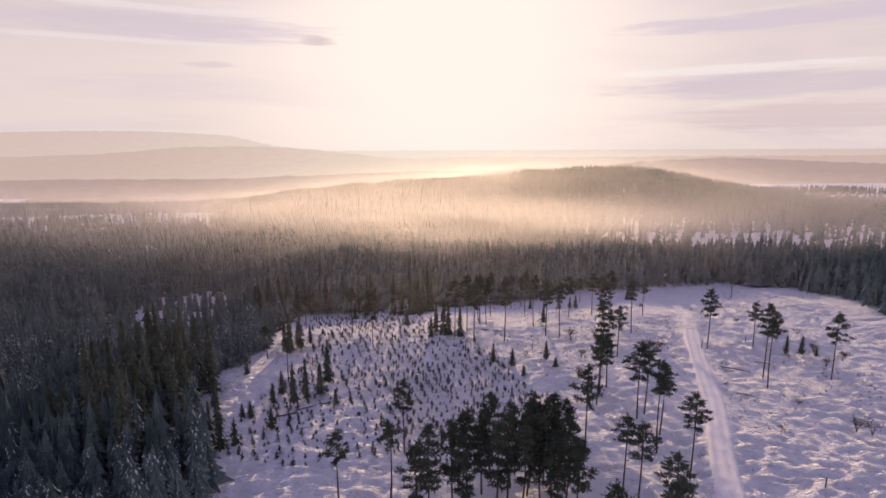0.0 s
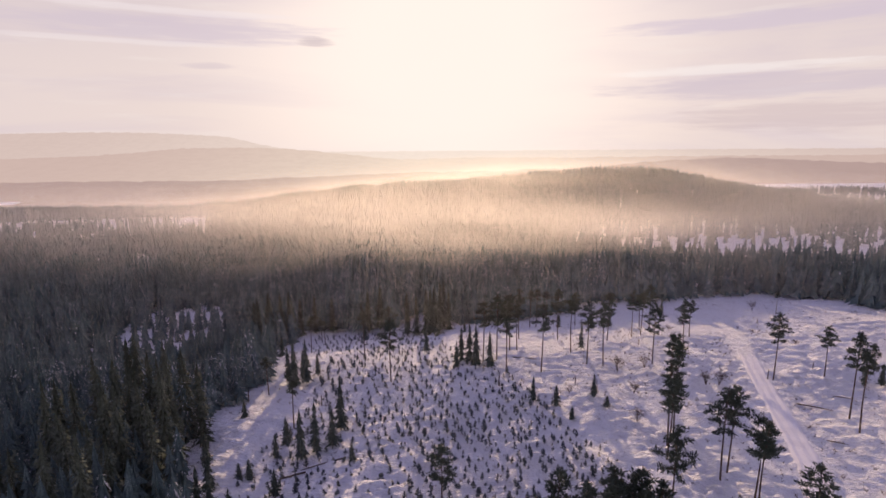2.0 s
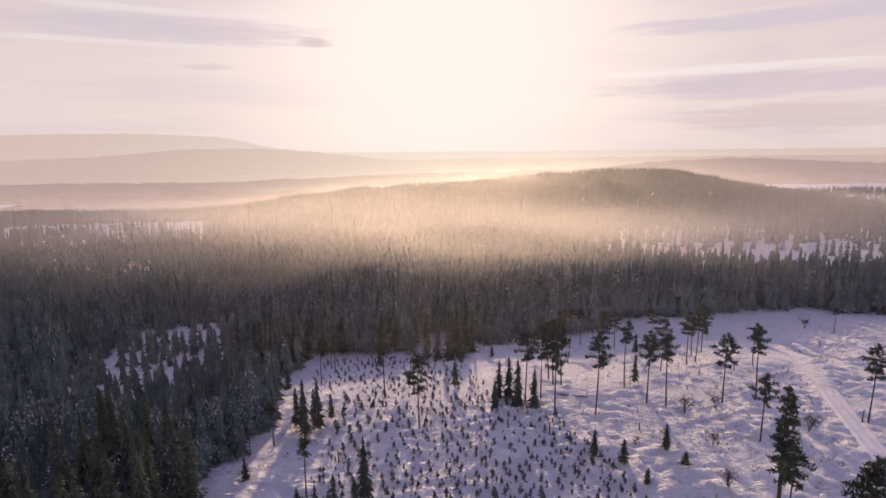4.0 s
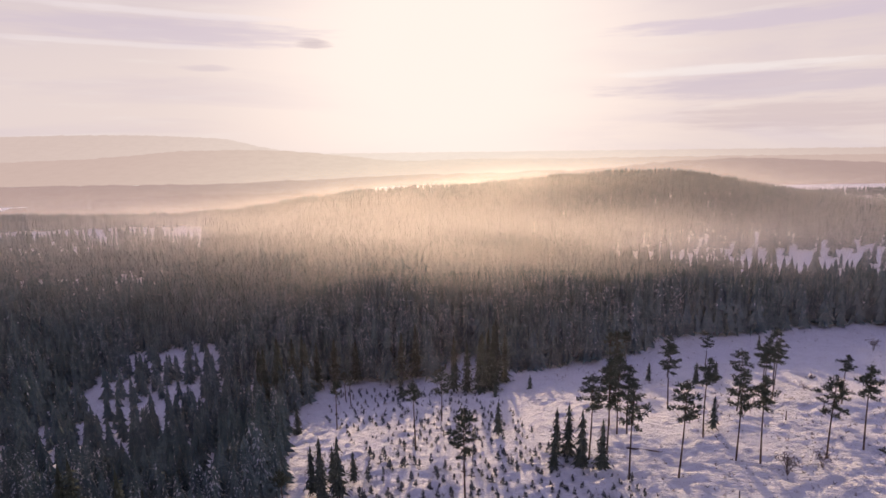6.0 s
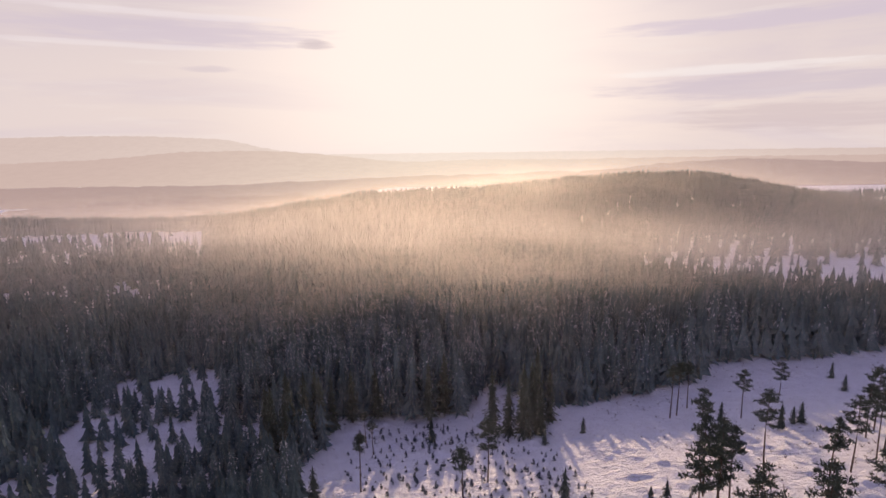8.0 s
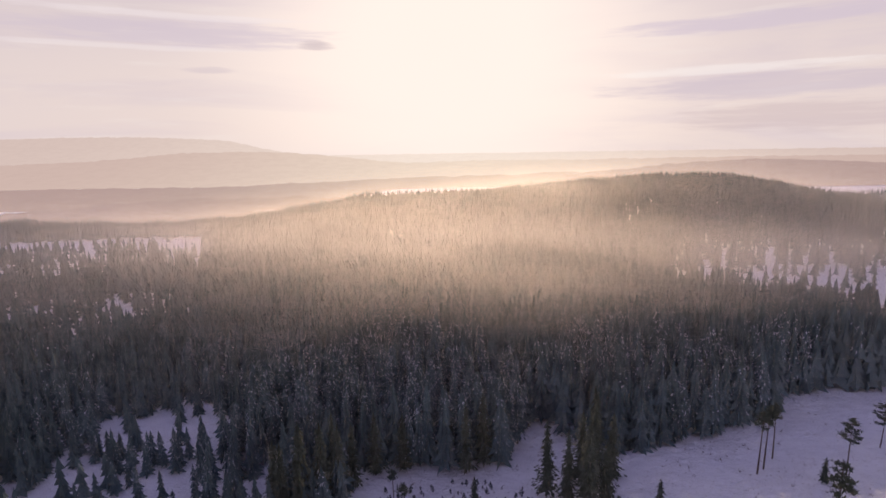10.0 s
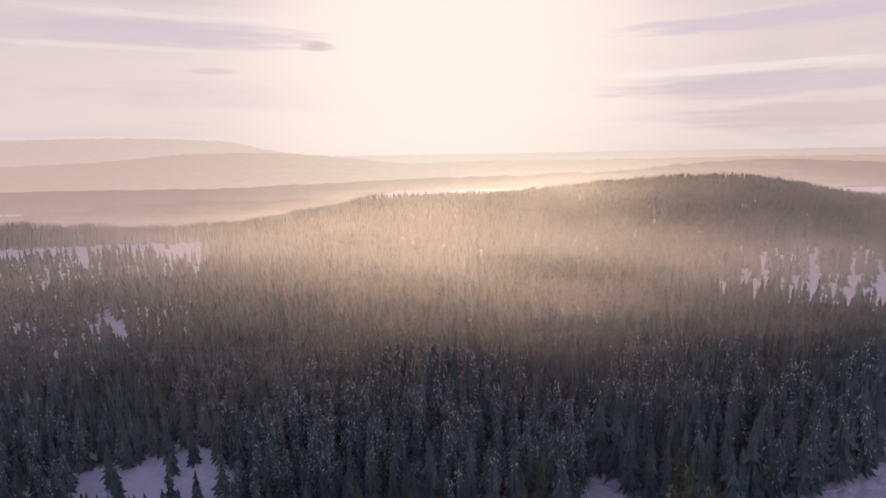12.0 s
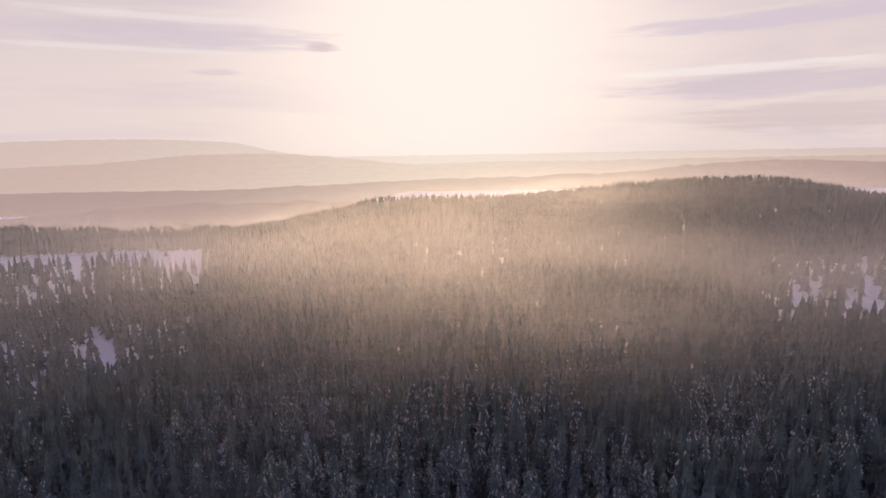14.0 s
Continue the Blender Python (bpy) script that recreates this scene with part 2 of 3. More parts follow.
def build_road():
    across = np.array([-2.3, -1.8, -1.35, -0.9, -0.45, 0.0, 0.45, 0.9, 1.35, 1.8, 2.3])
    dip = np.array([-0.12, 0.10, 0.05, -0.03, 0.06, 0.08, 0.06, -0.03, 0.05, 0.10, -0.12])
    d = np.gradient(LINE, axis=0)
    d /= np.linalg.norm(d, axis=1)[:, None]
    side = np.stack([d[:, 1], -d[:, 0]], 1)
    P = LINE[:, None, :] + side[:, None, :] * across[None, :, None]
    wob = (lattice(P[..., 0] / 1.4, P[..., 1] / 1.4, 21) - 0.5) * 0.10
    Z = lie(P[..., 0], P[..., 1]) + 0.10 + dip[None, :] * 1.2 + wob
    Z += 0.12 * relief(P[..., 0], P[..., 1]) - 0.9 * ease((P[..., 1] - 160) / 22)   # drifted over at its far end
    n, m = P.shape[:2]
    ids = np.arange(n * m).reshape(n, m)
    faces = np.stack([ids[:-1, :-1], ids[:-1, 1:], ids[1:, 1:], ids[1:, :-1]], -1).reshape(-1, 4)
    ob = new("road", mesh_from("road", np.concatenate([P, Z[..., None]], -1).reshape(-1, 3), faces, TRACK, True))
    tagged(ob, "winter logging track of packed snow with two shallow ruts", "snow track", kind="structure")


build_road()


# far ridges; their mist is only the glow painted on them
def ridge(name, y, x0, x1, profile, foot, mat, label):
    xs = np.arange(x0, x1 + 1, 14.0)
    top = profile(xs) + 5 * (lattice(xs / 30, xs * 0 + y, 4) - 0.5) + 3.0 * (lattice(xs / 9, xs * 0 + y, 6) - 0.5)
    rows = []
    for u in np.linspace(0, 1, 9):
        depth = y - (1 - u) * 0.26 * y
        rows.append(np.stack([xs, np.full_like(xs, depth) + 30 * (lattice(xs / 200, xs * 0 + u * 4, 9) - 0.5), foot + (top - foot) * ease(u * 0.5) / ease(0.5)], 1))
    rows.append(np.stack([xs, np.full_like(xs, y + 0.1 * y), np.full_like(xs, foot)], 1))
    V = np.concatenate(rows)
    n = len(xs)
    ids = np.arange(len(V)).reshape(-1, n)
    faces = np.stack([ids[:-1, :-1], ids[:-1, 1:], ids[1:, 1:], ids[1:, :-1]], -1).reshape(-1, 4)
    tagged(new(name, mesh_from(name, V, faces, mat, True)), label, "misty hills", kind="structure")


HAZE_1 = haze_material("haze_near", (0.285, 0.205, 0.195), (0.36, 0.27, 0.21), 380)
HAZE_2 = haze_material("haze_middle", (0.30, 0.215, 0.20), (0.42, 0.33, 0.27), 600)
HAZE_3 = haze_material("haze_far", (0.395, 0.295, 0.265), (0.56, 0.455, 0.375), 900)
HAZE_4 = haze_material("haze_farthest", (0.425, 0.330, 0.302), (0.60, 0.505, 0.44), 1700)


def skyline(*points):
    """A smooth profile through points of (x, height)."""
    px, pz = np.array(points, float).T

    def height(x):
        return np.mean([np.interp(x + d, px, pz) for d in np.linspace(-90, 90, 7)], axis=0)
    return height


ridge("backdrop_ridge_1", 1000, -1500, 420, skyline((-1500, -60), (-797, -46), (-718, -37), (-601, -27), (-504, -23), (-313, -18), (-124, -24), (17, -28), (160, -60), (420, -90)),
      -95, HAZE_1, "wooded ridge beyond the fields, its haze a painted glow")
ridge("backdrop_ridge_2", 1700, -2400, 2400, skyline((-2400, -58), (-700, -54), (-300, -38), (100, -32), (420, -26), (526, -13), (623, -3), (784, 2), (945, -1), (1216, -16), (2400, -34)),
      -70, HAZE_2, "wooded ridge paled by a painted mist glow")
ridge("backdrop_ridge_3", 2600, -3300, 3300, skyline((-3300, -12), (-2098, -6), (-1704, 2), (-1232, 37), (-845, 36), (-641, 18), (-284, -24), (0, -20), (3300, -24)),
      -70, HAZE_3, "wooded ridge paled by a painted mist glow")
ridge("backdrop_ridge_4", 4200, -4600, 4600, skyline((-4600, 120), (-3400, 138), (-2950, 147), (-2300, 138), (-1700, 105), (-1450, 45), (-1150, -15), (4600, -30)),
      -70, HAZE_4, "farthest ridge, its painted glow close to the sky's")


# ---------- trees ----------
def spruce_shape(rng, tall, wide, whorls, per):
    """Crown of a spruce as ragged drooping tiers: vertices and triangles, foot at the origin."""
    V, F = [], []
    for i in range(whorls):
        u = max(i + rng.uniform(-0.25, 0.25), 0) / whorls
        z = tall * (0.07 + 0.90 * u)
        reach = wide * (1 - 0.96 * u) ** 0.9 * rng.uniform(0.75, 1.2) + 0.08
        lift = tall / whorls * 1.5
        turn = rng.uniform(0, 6.28)
        b = len(V)
        V.append((0, 0, min(z + lift, tall * 1.02)))
        for j in range(2 * per):
            a = turn + 3.1416 * (j + rng.uniform(-0.3, 0.3)) / per
            r = reach * (rng.uniform(0.7, 1.35) if j % 2 else rng.uniform(0.25, 0.55))
            drop = reach * rng.uniform(0.10, 0.55) * (1 if j % 2 else 0.2)
            V.append((math.cos(a) * r, math.sin(a) * r, z - drop))
        F += [(b, b + 1 + j, b + 1 + (j + 1) % (2 * per)) for j in range(2 * per)]
    b = len(V)
    V += [(0.09, 0, tall * 0.90), (-0.05, 0.08, tall * 0.90), (-0.05, -0.08, tall * 0.90), (0, 0, tall * 1.05)]
    F += [(b, b + 1, b + 3), (b + 1, b + 2, b + 3), (b + 2, b, b + 3)]
    return np.array(V, float), np.array(F)


def rime_shape(rng, tall, wide, count, size):
    """Hanging twig tips of the same crown that are white with rime."""
    V, F = [], []
    for i in range(count):
        u = rng.uniform(0.12, 0.97) ** 0.9
        r = (wide * (1 - 0.96 * u) ** 0.9 + 0.10) * rng.uniform(0.7, 1.15)
        a = rng.uniform(0, 6.283)
        c, s = math.cos(a), math.sin(a)
        z = tall * (0.09 + 0.90 * u)
        ln, w = size * rng.uniform(0.6, 1.3), size * rng.uniform(0.10, 0.20)
        fall = ln * rng.uniform(0.45, 0.95)
        b = len(V)
        V += [(c * r, s * r, z), (c * (r + ln * 0.3) - s * w, s * (r + ln * 0.3) + c * w, z - fall * 0.4), (c * (r + ln * 0.55), s * (r + ln * 0.55), z - fall),
              (c * (r + ln * 0.3) + s * w, s * (r + ln * 0.3) - c * w, z - fall * 0.4)]
        F += [(b, b + 1, b + 2), (b, b + 2, b + 3)]
    return np.array(V, float), np.array(F)


def tube(path, radii, sides=6):
    """A tapered bent tube: vertices and quads (as triangles)."""
    V, F = [], []
    path = [Vector(p) for p in path]
    for i, p in enumerate(path):
        d = (path[min(i + 1, len(path) - 1)] - path[max(i - 1, 0)]).normalized()
        q = d.to_track_quat("Z", "Y")
        for k in range(sides):
            a = 6.28319 * k / sides
            V.append(p + q @ Vector((math.cos(a) * radii[i], math.sin(a) * radii[i], 0)))
    for i in range(len(path) - 1):
        for k in range(sides):
            a, b = i * sides + k, i * sides + (k + 1) % sides
            F += [(a, b, b + sides), (a, b + sides, a + sides)]
    return np.array([tuple(v) for v in V]), np.array(F)


def joined(shapes):
    V, F, n = [], [], 0
    for v, f in shapes:
        V.append(v)
        F.append(f + n)
        n += len(v)
    return np.concatenate(V), np.concatenate(F)


def tuft(rng, centre, size, count, flat=0.6):
    """A clump of needle sprays."""
    V, F = [], []
    for i in range(count):
        d = rng.normal(size=3)
        d /= np.linalg.norm(d)
        at = centre + d * size * rng.uniform(0.2, 1.0) * np.array([1, 1, flat])
        out = d + rng.normal(size=3) * 0.5 + np.array([0, 0, 0.25])
        out /= np.linalg.norm(out)
        side = np.cross(out, rng.normal(size=3))
        side /= np.linalg.norm(side) + 1e-9
        ln, w = size * rng.uniform(0.4, 0.75), size * rng.uniform(0.09, 0.18)
        b = len(V)
        V += [at - out * ln * 0.4, at + side * w, at + out * ln, at - side * w]
        F += [(b, b + 1, b + 2), (b, b + 2, b + 3)]
    return np.array(V), np.array(F)


def part(name, shape, mat, parent, label="", more=None):
    """One mesh under a thing; more: a second shape and its material in the same mesh."""
    v, f = joined([shape, more[0]]) if more else shape
    me = mesh_from(name, v, f, mat)
    if more:
        me.materials.append(more[1])
        me.polygons.foreach_set("material_index", (np.arange(len(f)) >= len(shape[1])).astype(np.int32))
    ob = new(name, me)
    ob.parent = parent
    if label:
        ob["label"] = label
    return ob


def empty(name):
    ob = new(name)
    ob.empty_display_size = 0.5
    return ob


def pine(seed, tall, bare=0.55, spread=2.4, lean=0.0, clumps=30):
    """A seed pine: a long bare trunk, a few limbs and a ragged crown."""
    rng = np.random.default_rng(seed)
    ob = empty("pine_tree")
    bend = rng.normal(size=2) * 0.25
    path = []
    for i in range(8):
        u = i / 7
        path.append((bend[0] * math.sin(u * 3) + lean * u * u * tall, bend[1] * math.sin(u * 2.4), tall * 0.97 * u - 0.3 * (i == 0)))
    part("trunk", tube(path, [0.17 - 0.13 * i / 7 for i in range(8)], 7), PINE_BARK, ob)

    def stem(u):
        k = min(int(u * 7), 6)
        w = u * 7 - k
        return np.array(path[k]) * (1 - w) + np.array(path[k + 1]) * w
    shapes = []
    limbs = clumps
    for i in range(limbs):
        w = (i + rng.uniform(0, 0.8)) / limbs
        u = bare + (0.97 - bare) * w
        a = i * 2.4 + rng.uniform(-0.5, 0.5)
        r = spread * (0.55 + 1.1 * w) * rng.uniform(0.7, 1.15) if w < 0.4 else spread * (1.0 - 0.85 * ((w - 0.4) / 0.6) ** 1.4) * rng.uniform(0.75, 1.15)
        p = stem(u)
        tip = p + np.array([math.cos(a) * r, math.sin(a) * r, r * rng.uniform(-0.15, 0.30)])
        mid = (p + tip) / 2 + np.array([0, 0, -0.10])
        part("limb", tube([p, mid, tip], [0.055, 0.04, 0.018], 4), PINE_BARK, ob)
        for k in (0.45, 0.75, 1.0):
            if k > 0.5 or r > 1.0:
                shapes.append(tuft(rng, p + (tip - p) * k + rng.normal(size=3) * 0.15, rng.uniform(0.5, 0.85), 25, 0.42))
    for i in range(4):
        a, r = rng.uniform(0, 6.283), spread * rng.uniform(0.15, 0.5)
        shapes.append(tuft(rng, stem(rng.uniform(bare + 0.1, 0.93)) + np.array([math.cos(a) * r, math.sin(a) * r, 0.1]), rng.uniform(0.6, 0.9), 22, 0.6))
    for i in range(5):
        shapes.append(tuft(rng, stem(0.93 + 0.014 * i) + rng.normal(size=3) * 0.12, 0.5, 14, 0.8))
    for i in range(3):   # dead snags below the crown
        u = bare * rng.uniform(0.6, 0.98)
        a, r = rng.uniform(0, 6.283), rng.uniform(0.5, 1.2)
        p = stem(u)
        part("dead_limb", tube([p, p + np.array([math.cos(a) * r, math.sin(a) * r, -0.1])], [0.03, 0.012], 4), PINE_BARK, ob)
    part("crown", joined(shapes), PINE_NEEDLES, ob)
    return ob


def spruce(seed, tall, wide, mat, rime=0):
    rng = np.random.default_rng(seed)
    ob = empty("spruce_tree")
    part("trunk", tube([(0, 0, -0.3), (0, 0, tall * 0.5), (0, 0, tall * 0.97)], [0.016 * tall, 0.010 * tall, 0.02], 6), SPRUCE_BARK, ob)
    crown = [spruce_shape(rng, tall, wide * 0.62, int(tall * 0.8) + 6, 7)]
    for i in range(int(tall * 20) + 60):   # loose sprays that fray the outline
        u = rng.uniform(0.05, 0.95)
        r, a = (wide * (1 - 0.96 * u) ** 0.9 + 0.1) * rng.uniform(0.4, 1.0) * (0.72 + 0.28 * math.sin(u * 29 + seed)), rng.uniform(0, 6.283)
        c, s, ln = math.cos(a), math.sin(a), rng.uniform(0.4, 0.9) * (0.5 + 0.06 * tall) * (1.15 - 0.6 * u)
        z, w = tall * (0.07 + 0.9 * u), ln * rng.uniform(0.14, 0.26)
        crown.append((np.array([(c * r, s * r, z), (c * (r + ln * 0.4) - s * w, s * (r + ln * 0.4) + c * w, z - ln * 0.2), (c * (r + ln * 0.8), s * (r + ln * 0.8), z - ln * rng.uniform(0.2, 0.7)),
                                (c * (r + ln * 0.4) + s * w, s * (r + ln * 0.4) - c * w, z - ln * 0.2)]), np.array([(0, 1, 2), (0, 2, 3)])))
    part("crown", joined(crown), mat, ob, "", (rime_shape(rng, tall, wide, rime, 0.55), RIME) if rime else None)
    return ob


def stand(kinds, places, label, category, group, seed):
    """Copies of the given trees at places of (x, y, height); the pattern trees themselves are used up first."""
    rng = np.random.default_rng(seed)
    for i, (x, y, h) in enumerate(places):
        ob, tall = kinds[i % len(kinds)]
        s = h / tall
        m = Matrix.Translation((x, y, float(lie(x, y)) + 0.02)) @ Matrix.Rotation(rng.uniform(0, 6.283), 4, "Z")
        if "used" in ob:
            ob = copy_thing(ob, m)
        else:
            ob.matrix_basis = m
        ob.scale = (0.5 + 0.5 * s, 0.5 + 0.5 * s, s)
        ob["used"] = 1
        tagged(ob, label, category, group)


PINES_NEAR = [(24.2, 92, 18), (31.2, 111.5, 16.5), (38.1, 106.2, 17.2), (40.4, 108.6, 16.5), (37.8, 94.2, 17.5), (40.6, 100.4, 15.6), (41.3, 87.9, 15.4),
              (28.1, 82.4, 13.5), (30.1, 80.7, 13.5), (-8.1, 92.5, 14.6), (-9.1, 79.5, 14), (-17.4, 79.5, 12), (30.3, 68.1, 16), (20, 61, 16), (29.4, 63.8, 15)]
GROVE = [(-3, 74.5, 16), (3.1, 78.3, 16.5), (6.9, 84.5, 16), (9.9, 82.5, 15.5), (13, 82.7, 15.5), (17.3, 84.7, 16), (18.6, 81.5, 16.5), (0.6, 76.9, 15.5),
         (7.1, 75.2, 16), (-4.1, 71.5, 15), (14.2, 78.8, 15.5), (11, 76, 15), (16, 74, 15.5), (13.6, 85.6, 15.6), (16.2, 80.2, 16.2), (17.8, 77.4, 15.8), (9.2, 79.4, 15),
         (12.4, 80.6, 16), (5.2, 80.8, 14.6), (15.4, 83.6, 14.8), (2.0, 73.6, 14.4), (18.0, 72.6, 15)]
PINES_FAR = [(72.5, 151, 17.7), (53.9, 160, 16.8), (44.6, 156.4, 16.3), (77.8, 132, 20), (75.6, 125.9, 19.5), (96.5, 134.5, 18), (27.5, 154.8, 16.8), (31.4, 154, 16.6),
             (-21, 143.2, 16.4), (15, 149, 18), (25, 162.2, 16.5), (24.6, 178.4, 15.6), (47.6, 182, 14.6), (51.3, 185, 13.8), (58, 196.3, 15.4), (53.4, 192.4, 12.3),
             (64.4, 180.8, 12), (4.7, 155.3, 18), (6.5, 148.4, 17.6), (8.5, 167, 15.5), (8.8, 163, 16.5), (1.1, 153.8, 17), (13.1, 178.4, 16), (38.5, 176, 14.3),
             (43.9, 140, 14.3), (87, 154, 14.4), (-25.4, 178.2, 13.5), (36.5, 208.5, 12.7), (10.8, 163.3, 14.7), (52.4, 220.8, 11.5)]
SLIM = [(33, 116, 23), (35.5, 119.5, 20)]
THIN = [(-30.1, 162, 14), (-48.9, 178.2, 12), (-49.5, 198, 8.5), (21.1, 211.8, 14), (23.7, 214.2, 14), (28.3, 219, 13), (115.8, 224.5, 9), (-48.8, 139.7, 9), (-38, 122.4, 11), (-52.5, 206, 8)]
KINDS = [(pine(31 + i, 16, (0.56, 0.62, 0.50, 0.58, 0.66, 0.54)[i], (2.6, 2.0, 2.9, 2.3, 1.9, 2.7)[i], (0, 0.02, -0.01, 0, 0.03, 0)[i], (17, 15, 19, 16, 13, 18)[i]), 16) for i in range(6)]
stand(KINDS, PINES_NEAR, "tall dark seed pine with bare trunk on snow", "pine tree", "seed pines", 5)
stand([(pine(81 + i, 16, (0.30, 0.42, 0.24, 0.36)[i], (2.2, 2.5, 2.0, 2.4)[i], (0, 0.01, 0, -0.01)[i], (30, 26, 32, 28)[i]), 16) for i in range(4)], GROVE,
      "dark pine of a dense grove, branched low down", "pine tree", "pine grove", 4)
stand(KINDS, PINES_FAR, "tall dark seed pine with bare trunk on snow", "pine tree", "seed pines", 6)
stand([(pine(61, 20, 0.32, 1.35, 0.01, 24), 20)], SLIM, "very tall slim pine with a long narrow crown", "pine tree", "seed pines", 7)
stand([(pine(71, 12, 0.72, 1.0, 0.02, 7), 12)], THIN, "thin bare-stemmed pine with a sparse top", "pine tree", "thin pines", 8)

SPRUCES = [(-38.5, 112.6, 4.9), (-35.2, 101.6, 4.9), (-42.9, 106.4, 3.4), (-41.1, 106.3, 4), (-38, 117.4, 5.6), (-33.8, 112.2, 9.6), (-31.6, 114.1, 9.8), (-28.9, 116.1, 7.7),
           (-28.5, 122, 10.9), (-24.4, 110.7, 4), (-43.6, 143.1, 9.1), (-43.5, 150, 7), (-44.7, 95.5, 9.7), (-42.4, 94.4, 8.9), (-40, 95.3, 6), (-44.6, 146, 10.6),
           (-41.6, 145.7, 10.8), (-46.4, 147.2, 8.6), (-40, 150.2, 5.6), (-2.2, 155.4, 10.3), (-0.8, 151.4, 11), (-4.3, 155.7, 9.2), (2.6, 151, 9.5), (-5.6, 151, 6.8)]
SPRUCES_B = [(10.8, 133.4, 5.4), (15.4, 131.4, 4.7), (17.5, 125.5, 3), (24.5, 136, 5.3), (26.1, 131.2, 2.6), (39.7, 198.6, 6.1), (44.4, 201.9, 4.4), (46.7, 202.7, 5.3),
             (30.2, 205.6, 5.3), (78.2, 238.8, 5.8), (73.6, 226.9, 5.3), (-2.5, 201.3, 4.6), (94.6, 150.8, 5.7), (98.9, 150.8, 5.7), (102.1, 149.4, 3.2), (28.6, 166, 7),
             (-36.8, 203, 6.7), (-13.8, 166.5, 7), (-50, 128, 5), (-51, 112, 6), (-47, 104, 8), (-46, 92, 10), (-43, 88, 9), (-41, 84, 8), (-12, 196, 4), (-57, 176, 7)]
LOCAL = [(spruce(11, 6, 1.3, EDGE_NEEDLES), 6), (spruce(12, 9, 1.8, EDGE_NEEDLES), 9), (spruce(13, 5, 1.3, EDGE_NEEDLES), 5)]
stand(LOCAL, SPRUCES, "dark green young spruce standing in the snow", "spruce tree", "clearing spruces", 9)
stand(LOCAL, SPRUCES_B, "dark green young spruce standing in the snow", "spruce tree", "clearing spruces", 10)


def edge_spruces():
    """The tall dark spruces at the forest's near corner, and those that stand out from its far edge."""
    rng = np.random.default_rng(33)
    places = [(-54.5 - 4.6 * (i % 5) + rng.normal() * 1.2, 86 + 6.5 * (i // 5) + rng.normal() * 1.6 + 2.2 * (i % 5), rng.uniform(17, 22)) for i in range(30)]
    kinds = [(spruce(401 + i, 18, (2.9, 2.6, 3.2)[i], OLD_NEEDLES), 18) for i in range(3)]
    stand(kinds, places, "tall dark old spruce at the edge of the forest", "spruce tree", "old edge spruces", 34)
    far = [(-22.5, 207, 13), (-19, 204, 12), (-15.5, 202, 13.5), (-13, 208.5, 14), (-11, 214.5, 15), (-14.5, 212, 13), (-10, 220, 15), (-8, 213, 12), (-12, 203, 10),
           (-72, 199, 14), (-69.5, 203, 15.5), (-66.5, 206, 15), (-64, 210, 13), (-68, 196, 12), (-71, 207, 15), (-66, 214, 14), (-62, 214, 12), (-75, 204, 13), (-58, 219, 12),
           (-38, 219, 13), (-34, 223, 14), (-30, 226, 13), (-42, 224, 12), (-52, 221, 11)]
    stand(kinds, [(x, y, 1.25 * h) for x, y, h in far], "dark spruce standing out from the edge of the forest", "spruce tree", "far edge spruces", 35)


edge_spruces()


def scatter(shapes, x, y, h, turn, sink=0.1):
    """Many copies of shapes (each 1 m tall) as one set of vertices and triangles."""
    V, F, n = [], [], 0
    z = lie(x, y) - sink
    pick = np.random.default_rng(len(x)).integers(0, len(shapes), len(x))
    for k, (v, f) in enumerate(shapes):
        who = np.nonzero(pick == k)[0]
        if not len(who):
            continue
        c, s = np.cos(turn[who])[:, None], np.sin(turn[who])[:, None]
        H = h[who][:, None]
        W = H ** 0.8 * 2.0
        P = np.stack([(v[None, :, 0] * c - v[None, :, 1] * s) * W + x[who][:, None], (v[None, :, 0] * s + v[None, :, 1] * c) * W + y[who][:, None],
                      v[None, :, 2] * H + z[who][:, None]], -1)
        V.append(P.reshape(-1, 3))
        F.append((f[None] + (np.arange(len(who)) * len(v))[:, None, None] + n).reshape(-1, 3))
        n += len(who) * len(v)
    return np.concatenate(V), np.concatenate(F)


def unit(shape):
    """A 10 m tree brought to the units of scatter()."""
    return shape[0] / np.array([10 ** 0.8 * 2.0, 10 ** 0.8 * 2.0, 10.0]), shape[1]


def unit_spruces(seed, count, wide, whorls, per):
    rng = np.random.default_rng(seed)
    return [unit(spruce_shape(rng, 10.0, wide * rng.uniform(0.85, 1.15), whorls, per)) for i in range(count)]


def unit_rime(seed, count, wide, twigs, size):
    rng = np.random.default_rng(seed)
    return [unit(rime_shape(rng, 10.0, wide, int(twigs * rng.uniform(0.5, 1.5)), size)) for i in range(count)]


def spread(x0, x1, y0, y1, gap, seed):
    rng = np.random.default_rng(seed)
    X, Y = np.meshgrid(np.arange(x0, x1, gap), np.arange(y0, y1, gap))
    return (X + rng.uniform(-0.7, 0.7, X.shape) * gap).ravel(), (Y + rng.uniform(-0.7, 0.7, X.shape) * gap).ravel(), rng


